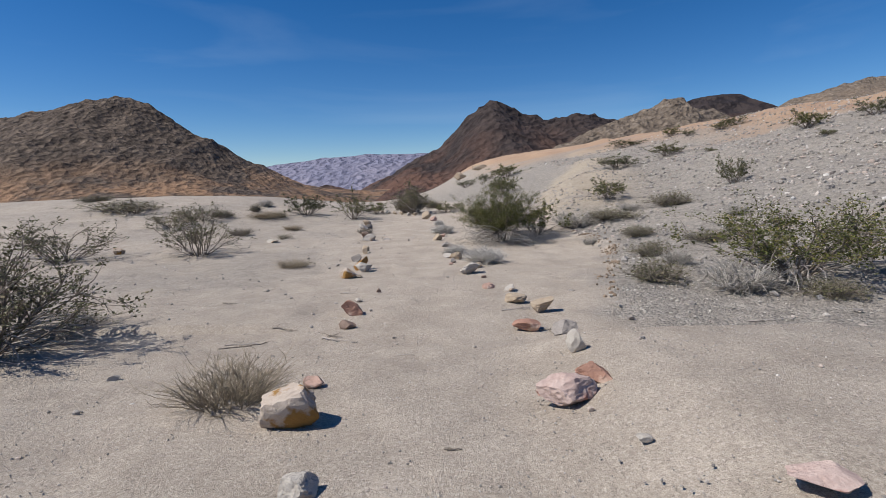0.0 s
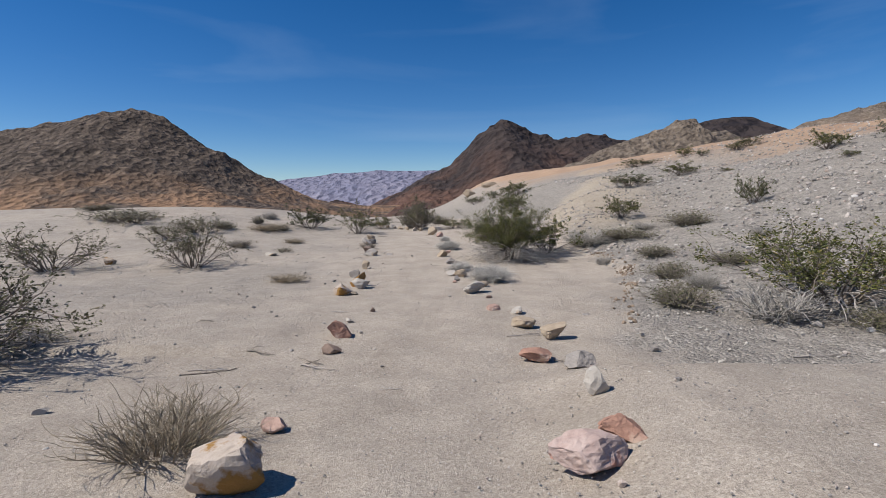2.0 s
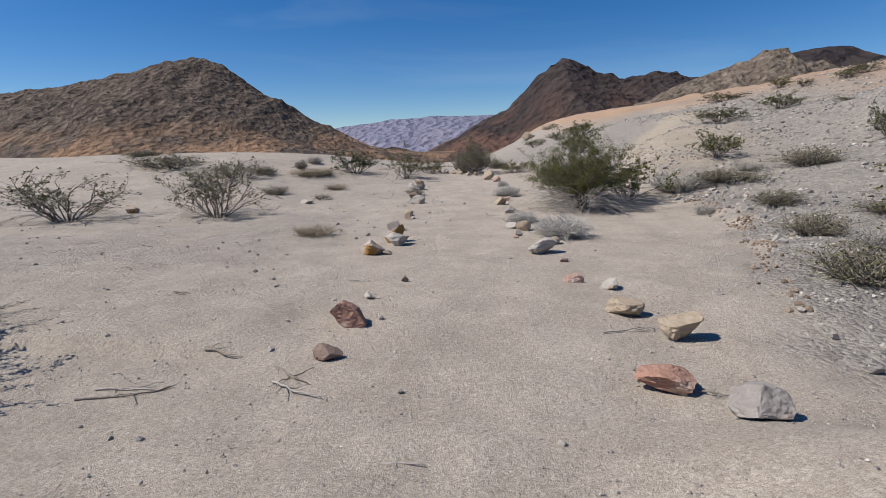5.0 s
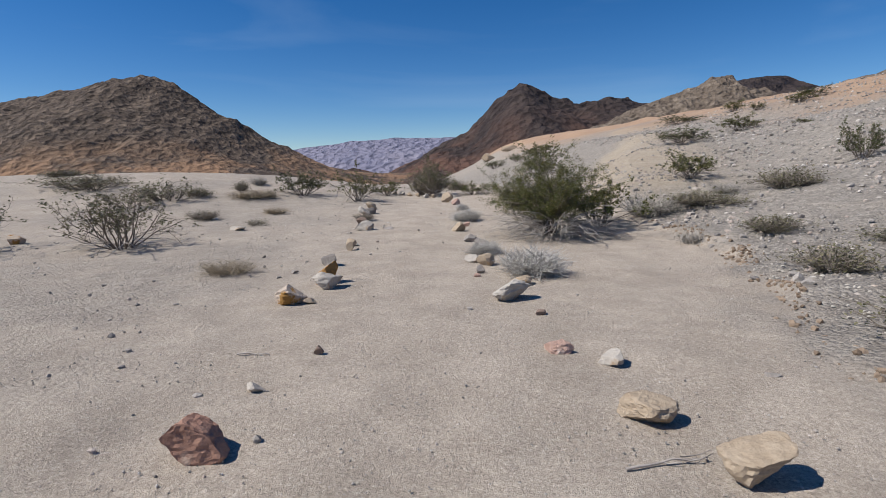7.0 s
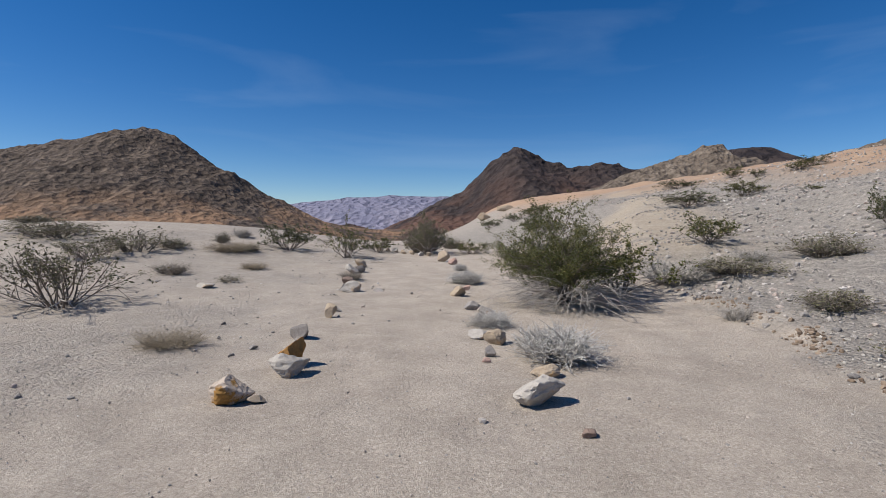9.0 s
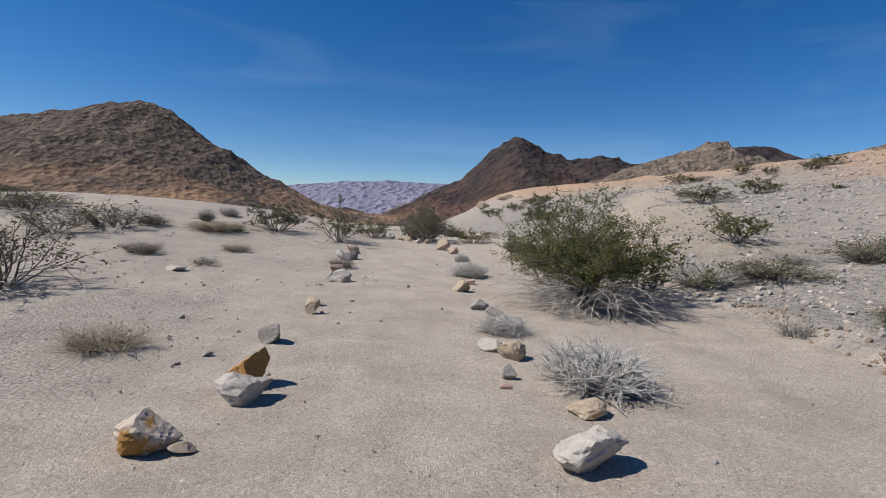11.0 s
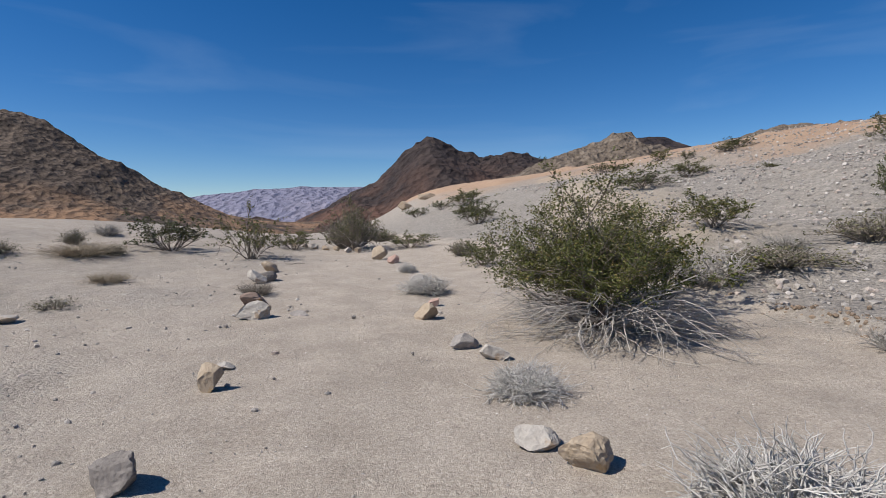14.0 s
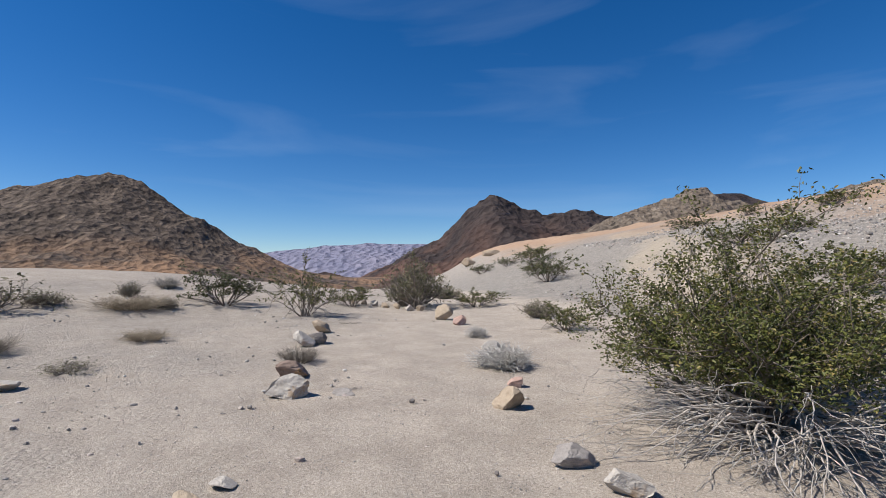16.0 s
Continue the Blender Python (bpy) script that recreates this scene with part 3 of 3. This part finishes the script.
# ---- shrubs ----
big = creosote("creosote_bush", "large olive green creosote bush with bleached dead branches sprawling on sand", 11, 38, 8, 4, LEAF, 36, 0.0155, 170, 0.85, 8, 0.008, 0.25, (0.08, -0.2))
big.matrix_basis = pose(1.78, 15.25, float(ground_z(1.78, 15.1)) - 0.02, 0, 0, 0) @ Matrix.Diagonal((2.15, 2.15, 1.62, 1))
left = creosote("creosote_bush", "sparse creosote bush with dark bare branches and small leaves", 12, 30, 6, 4, LEAF_DULL, 12, 0.024, 60, 1.15, 0, 0.012)
x, y, w, h = GREEN_LEFT[0]
left.matrix_basis = pose(x - 0.62, y + 0.1, float(ground_z(x, y)), 0, 0, 10) @ Matrix.Diagonal((1.95, 1.9, 1.35, 1))
right = creosote("creosote_bush", "wide green creosote bush on the gravel bank", 13, 30, 6, 4, LEAF, 13, 0.024, 50, 1.0, 0, 0.010)
x, y, w, h = GREEN_RIGHT[0]
right.matrix_basis = pose(x, y, float(ground_z(x, y)) - 0.02, 0, 0, 130) @ Matrix.Diagonal((w * 1.15, w, h * 1.1, 1))

green_kinds = [creosote("creosote_bush", "", 20 + k, 15, 5, 3, (LEAF, LEAF_DARK)[k % 2], 12, 0.042, 12, 0.9, 0, 0.014) for k in range(3)]
plant(green_kinds, GREEN, "green shrubs", "dense dark green creosote bush on sandy gravel", 1.1, 0.8)
plant(green_kinds[:2], FAR, "hillside shrubs", "small green brown shrub on the gravel hillside", 1.15, 0.8)
drop_kind(green_kinds)
tall_kinds = [creosote("creosote_bush", "", 27 + k, 17, 5, 3, (LEAF, LEAF_DULL)[k], 10, 0.034, 8, 0.7, 3, 0.011) for k in range(2)]
plant(tall_kinds, TALL, "tall shrubs", "tall creosote bush with thin stalks above it", 1.0, 0.75)
drop_kind(tall_kinds)
sparse_kinds = [creosote("desert_shrub", "", 31 + k, 20, 5, 3, LEAF_DULL, 6, 0.034, 16, 1.0, 0, 0.010) for k in range(2)]
plant(sparse_kinds, SPARSE, "sparse shrubs", "sparse grey green shrub with bare twigs on sand", 1.1, 0.8)
drop_kind(sparse_kinds)
dry_kinds = [tuft("dry_shrub", "", 40 + k, 150, (STRAW, DUSK)[k % 2], 1.25, 5, 0.12, 0.03, 0.0075) for k in range(3)]
plant(dry_kinds, DRY, "dry shrubs", "dry straw coloured tuft of thin twigs on sand", 1.0)
drop_kind(dry_kinds)
pale_kinds = [tuft("pale_shrub", "", 50 + k, 260, PALE_TWIG, 1.15, 8, 0.24, -0.01, 0.013) for k in range(2)]
plant(pale_kinds, PALE, "pale shrubs", "pale grey mound of brittle twigs beside the path", 1.0, 1.25)
drop_kind(pale_kinds)
grey_kinds = [tuft("grey_shrub", "", 60 + k, 80, (DUSK, ASH, DUSK)[k], 1.35, 6, 0.17, 0.01, 0.017, (2, None, 3)[k]) for k in range(3)]
plant(grey_kinds, GREY, "grey shrubs", "low grey brown dry shrub on the gravel", 1.15, 1.35)
drop_kind(grey_kinds)
twig_kinds = [tuft("twiggy_shrub", "", 70 + k, 34, DUSK, 1.4, 6, 0.2, 0.02, 0.012, 3) for k in range(2)]
plant(twig_kinds, TWIGGY, "twiggy shrubs", "bare twiggy shrub on sand", 1.2)
drop_kind(twig_kinds)


# ---- rocks ----
def rock_material(name, stops, patch, patch_at):
    n = Nodes(name, 0.88)
    n.local()
    a, b = n.noise(9, 6, 0.65), n.noise(45, 5, 0.7)
    colour = n.ramp(a, *stops)
    colour = n.mix(0.35, colour, n.ramp(b, (0.3, stops[0][1]), (0.7, stops[-1][1])))
    colour = n.mix(n.ramp(n.noise(4.5, 5, 0.6), (patch_at, 0.0), (patch_at + 0.07, 1.0)), colour, patch)
    h = n.math("ADD", n.math("MULTIPLY", a, 0.8), n.math("MULTIPLY", b, 0.35))
    return n.done(colour, h, 0.03, 0.8)


ROCKS = {
    "ochre": rock_material("ochre_and_white_rock", ((0.3, (0.36, 0.29, 0.23)), (0.7, (0.56, 0.48, 0.41))), (0.30, 0.165, 0.05), 0.50),
    "block": rock_material("rust_brown_rock", ((0.3, (0.26, 0.13, 0.04)), (0.7, (0.42, 0.24, 0.09))), (0.50, 0.45, 0.40), 0.60),
    "white": rock_material("white_quartz_rock", ((0.3, (0.31, 0.28, 0.245)), (0.7, (0.53, 0.485, 0.43))), (0.36, 0.27, 0.19), 0.58),
    "rose": rock_material("rose_white_rock", ((0.3, (0.36, 0.25, 0.22)), (0.7, (0.57, 0.46, 0.41))), (0.40, 0.21, 0.165), 0.56),
    "pink": rock_material("pink_rock", ((0.3, (0.34, 0.215, 0.17)), (0.7, (0.52, 0.37, 0.31))), (0.56, 0.48, 0.42), 0.60),
    "red": rock_material("red_brown_rock", ((0.3, (0.27, 0.145, 0.105)), (0.7, (0.45, 0.27, 0.20))), (0.50, 0.37, 0.29), 0.58),
    "brown": rock_material("brown_rock", ((0.3, (0.16, 0.115, 0.09)), (0.7, (0.32, 0.235, 0.19))), (0.36, 0.22, 0.10), 0.58),
    "tan": rock_material("tan_rock", ((0.3, (0.28, 0.215, 0.15)), (0.7, (0.48, 0.395, 0.30))), (0.42, 0.26, 0.10), 0.60),
    "grey": rock_material("grey_rock", ((0.3, (0.19, 0.17, 0.155)), (0.7, (0.40, 0.365, 0.335))), (0.46, 0.37, 0.33), 0.60),
    "dark": rock_material("dark_grey_rock", ((0.3, (0.12, 0.105, 0.095)), (0.7, (0.30, 0.27, 0.245))), (0.42, 0.38, 0.34), 0.60),
}


def rock_mesh(seed, w, d, h, fine):
    """A broken stone: a ball cut flat on several sides, with a rough skin."""
    rng = np.random.default_rng(seed)
    bm = bmesh.new()
    bmesh.ops.create_icosphere(bm, subdivisions=fine, radius=1.0)
    cuts = []
    for _ in range(rng.integers(7, 11)):
        v = rng.normal(0, 1, 3)
        cuts.append((v / np.linalg.norm(v), rng.uniform(0.36, 0.74)))
    off = rng.uniform(0, 90, 3)
    for v in bm.verts:
        p = np.array(v.co)
        for way, far in cuts:
            over = p @ way - far
            if over > 0:
                p = p - way * over * 0.96
        q = Vector(p * 2.4 + off)
        p = p * (1 + 0.09 * noise.noise(q) + 0.07 * noise.noise(q * 2.9) + 0.045 * noise.noise(q * 6) + 0.025 * noise.noise(q * 13))
        v.co = p
    co = np.array([v.co for v in bm.verts])
    low, high = co.min(0), co.max(0)
    for v in bm.verts:
        p = (np.array(v.co) - low) / (high - low)
        v.co = ((p[0] - 0.5) * w, (p[1] - 0.5) * d, (p[2] - 0.16) * h / 0.84)
    me = bpy.data.meshes.new("rock")
    bm.to_mesh(me)
    bm.free()
    return me


def lay_rocks(kind, rows, label):
    for i, (x, y, w, h) in enumerate(rows):
        seed = 1000 + sum(map(ord, kind)) * 7 + i
        r = random.Random(seed)
        me = rock_mesh(seed, w * 1.06, w * r.uniform(0.65, 0.95), h * 1.02, 4 if w > 0.18 else 3)
        me.materials.append(ROCKS[kind])
        ob = new("rock", me)
        ob.matrix_basis = pose(x, y, float(ground_z(x, y)) + (0.0 if w > 0.08 else 0.004), r.uniform(-6, 6), r.uniform(-6, 6), r.uniform(-25, 25))
        tagged(ob, label, "rock", "rocks along the path")


lay_rocks("ochre", ROCK_OCHRE, "white rock with ochre stains on sand")
lay_rocks("block", ROCK_BLOCK, "rust brown block of rock on a grey one")
lay_rocks("white", ROCK_WHITE, "whitish quartz rock lying on sand")
lay_rocks("rose", ROCK_ROSE, "rose white slab of rock edging the path")
lay_rocks("pink", ROCK_PINK, "pink stone lying on sand")
lay_rocks("red", ROCK_RED, "rough red brown rock edging the path")
lay_rocks("brown", ROCK_BROWN, "brown broken rock edging the path")
lay_rocks("tan", ROCK_TAN, "tan weathered rock edging the path")
lay_rocks("grey", ROCK_GREY, "rough grey rock edging the path")
lay_rocks("dark", ROCK_DARK, "dark grey jagged rock on sand")


# ---- dead sticks on the sand ----
for i, (x, y, w) in enumerate(STICKS):
    rng = np.random.default_rng(300 + i)
    turn = rng.uniform(-0.5, 0.5)
    start = np.array([x - w / 2 * math.cos(turn), y - w / 2 * math.sin(turn), 0])
    lines = []
    main, _ = limb(rng, start, (math.cos(turn), math.sin(turn), 0), w * 1.15, 9, 0.16, 0)
    lines.append((main, 0.006 + 0.006 * w, 0.003))
    for _ in range(rng.integers(2, 6)):
        at = rng.integers(1, 8)
        side, _ = limb(rng, main[at], main[at + 1] - main[at] + rng.normal(0, 0.03, 3), w * rng.uniform(0.2, 0.6), 5, 0.2, 0)
        lines.append((side, 0.004, 0.0015))
    for line, _, _ in lines:
        line[:, 2] = ground_z(line[:, 0], line[:, 1]) + 0.008 + np.abs(rng.normal(0, 0.006, len(line)))
    me = tubes("stick", lines, 5)
    me.materials.append((DEAD, DUSK)[i % 2])
    tagged(new("stick", me), "dry weathered stick lying on the sand", "stick", "dead sticks")


# ---- loose gravel and pebbles ----
PEBBLE = Nodes("mixed_pebbles", 0.9)
per_stone = PEBBLE.add("ShaderNodeNewGeometry").outputs["Random Per Island"]
PEBBLE = PEBBLE.done(PEBBLE.mix(0.3, PEBBLE.ramp(per_stone, (0.0, (0.11, 0.09, 0.075)), (0.3, (0.26, 0.225, 0.19)), (0.7, (0.40, 0.35, 0.30)), (0.9, (0.44, 0.33, 0.26)), (1.0, (0.66, 0.62, 0.57))), PEBBLE.ramp(PEBBLE.noise(60, 4), (0.3, 0.15), (0.7, 0.6))), PEBBLE.noise(120, 3), 0.004)


def stone_mix(name, low, high):
    n = Nodes(name, 0.92)
    per = n.add("ShaderNodeNewGeometry").outputs["Random Per Island"]
    return n.done(n.mix(0.35, n.ramp(per, (0.0, low), (1.0, high)), n.ramp(n.noise(50, 4), (0.3, low), (0.7, high))), n.noise(110, 3), 0.005)


CLOD = stone_mix("crumbling_soil", (0.12, 0.085, 0.06), (0.34, 0.26, 0.19))
CHIP = stone_mix("pale_stone_chips", (0.26, 0.235, 0.205), (0.56, 0.52, 0.46))


def scatter(name, label, seed, spots, small, large, power, material=PEBBLE):
    """Many stones joined into one mesh; each is a squashed, jittered 20-sided lump."""
    rng = np.random.default_rng(seed)
    bm = bmesh.new()
    bmesh.ops.create_icosphere(bm, subdivisions=1, radius=1.0)
    ball = np.array([v.co for v in bm.verts])
    tri = np.array([[v.index for v in f.verts] for f in bm.faces])
    bm.free()
    n = len(spots)
    size = small + (large - small) * rng.uniform(0, 1, n) ** power
    lump = ball[None] * rng.uniform(0.7, 1.25, (n, len(ball), 1)) * rng.uniform(0.5, 1.0, (n, 1, 3)) * size[:, None, None]
    turn = rng.uniform(0, 2 * math.pi, n)
    c, s = np.cos(turn)[:, None], np.sin(turn)[:, None]
    lump = np.stack([lump[..., 0] * c - lump[..., 1] * s, lump[..., 0] * s + lump[..., 1] * c, lump[..., 2] * 0.8], -1)
    x, y = spots[:, 0], spots[:, 1]
    lump += np.stack([x, y, ground_z(x, y) + size * 0.18], -1)[:, None, :]
    faces = (tri[None] + (np.arange(n) * len(ball))[:, None, None]).reshape(-1, 3)
    ob = new(name, mesh_of(name, lump.reshape(-1, 3), faces))
    ob.data.materials.append(material)
    return tagged(ob, label, "stones", kind="stuff")


rng = np.random.default_rng(77)
p = np.stack([rng.uniform(3.0, 17, 26000), rng.uniform(3, 30, 26000)], -1)
keep = rng.uniform(0, 1, len(p)) < smooth(-0.3, 0.5, p[:, 0] - bank_x(p[:, 1])) * (0.15 + 0.85 * smooth(-0.15, 0.2, fbm(p[:, 0] * 0.7, p[:, 1] * 0.7, 3, 51)))
scatter("gravel", "grey and tan gravel stones on the bank", 81, p[keep], 0.012, 0.085, 4.0)
p = np.stack([rng.uniform(-9, 4.5, 10000), rng.uniform(1.2, 24, 10000)], -1)
keep = rng.uniform(0, 1, len(p)) < (0.10 + 0.9 * smooth(-1.2, -2.4, p[:, 0]) * smooth(-0.2, 0.25, fbm(p[:, 0] * 0.6, p[:, 1] * 0.6, 3, 53)))
scatter("pebbles", "scattered small brown pebbles on the sand", 82, p[keep], 0.005, 0.04, 6.0)
p = np.stack([rng.uniform(-4.5, 4.5, 30000), 1.6 + 16 * rng.uniform(0, 1, 30000) ** 1.3], -1)
scatter("grit", "coarse tan and grey grit on the sand of the wash", 84, p, 0.0025, 0.011, 2.5)
p = np.stack([np.zeros(900), rng.uniform(7.4, 16.5, 900)], -1)
p[:, 0] = bank_x(p[:, 1]) + rng.normal(0.10, 0.09, 900)
scatter("bank_clods", "crumbling brown clods along the broken lip of the bank", 85, p[rng.uniform(0, 1, 900) < smooth(-0.1, 0.2, fbm(p[:, 1] * 0.9, p[:, 1] * 0, 2, 58)) * smooth(8, 12, p[:, 1]) + 0.15], 0.010, 0.055, 3.0, CLOD)
p = np.stack([rng.uniform(1.9, 6.5, 5000), rng.uniform(5.0, 12.5, 5000)], -1)
keep = rng.uniform(0, 1, 5000) < smooth(-0.3, 0.5, p[:, 0] - bank_x(p[:, 1])) * smooth(-0.1, 0.25, fbm(p[:, 0] * 0.8, p[:, 1] * 0.8, 3, 59))
scatter("pale_chips", "pale broken stone chips at the foot of the bank", 86, p[keep], 0.008, 0.034, 3.5, CHIP)
p = np.stack([rng.uniform(9, 34, 26000), rng.uniform(10, 48, 26000)], -1)
scatter("hillside_stones", "loose grey stones on the hillside", 83, p, 0.015, 0.11, 5.0)


# ---- on the ridge ----
POST = bark_material("weathered_fence_wood", (0.09, 0.075, 0.06), (0.20, 0.17, 0.14))
for x in (56.0, 59.2, 62.0):
    line = np.array([(x, 98, float(ground_z(x, 98)) - 0.3 + k * 0.6) for k in range(5)]) + np.random.default_rng(int(x)).normal(0, 0.02, (5, 3))
    me = tubes("fence_post", [(line, 0.07, 0.06)], 6)
    me.materials.append(POST)
    tagged(new("fence_post", me), "thin dark fence post on the red ridge", "post", "fence posts")
for x, y, w, h in ((2.6, 71, 1.8, 1.0), (5.4, 72, 2.4, 0.7)):
    me = rock_mesh(int(x * 10), w, 0.6, h, 4)
    me.materials.append(ROCKS["tan"])
    ob = new("stone_ruin", me)
    ob.matrix_basis = pose(x, y, float(ground_z(x, y)))
    tagged(ob, "low broken piece of stone wall on the crest", "ruin", "stone ruins")
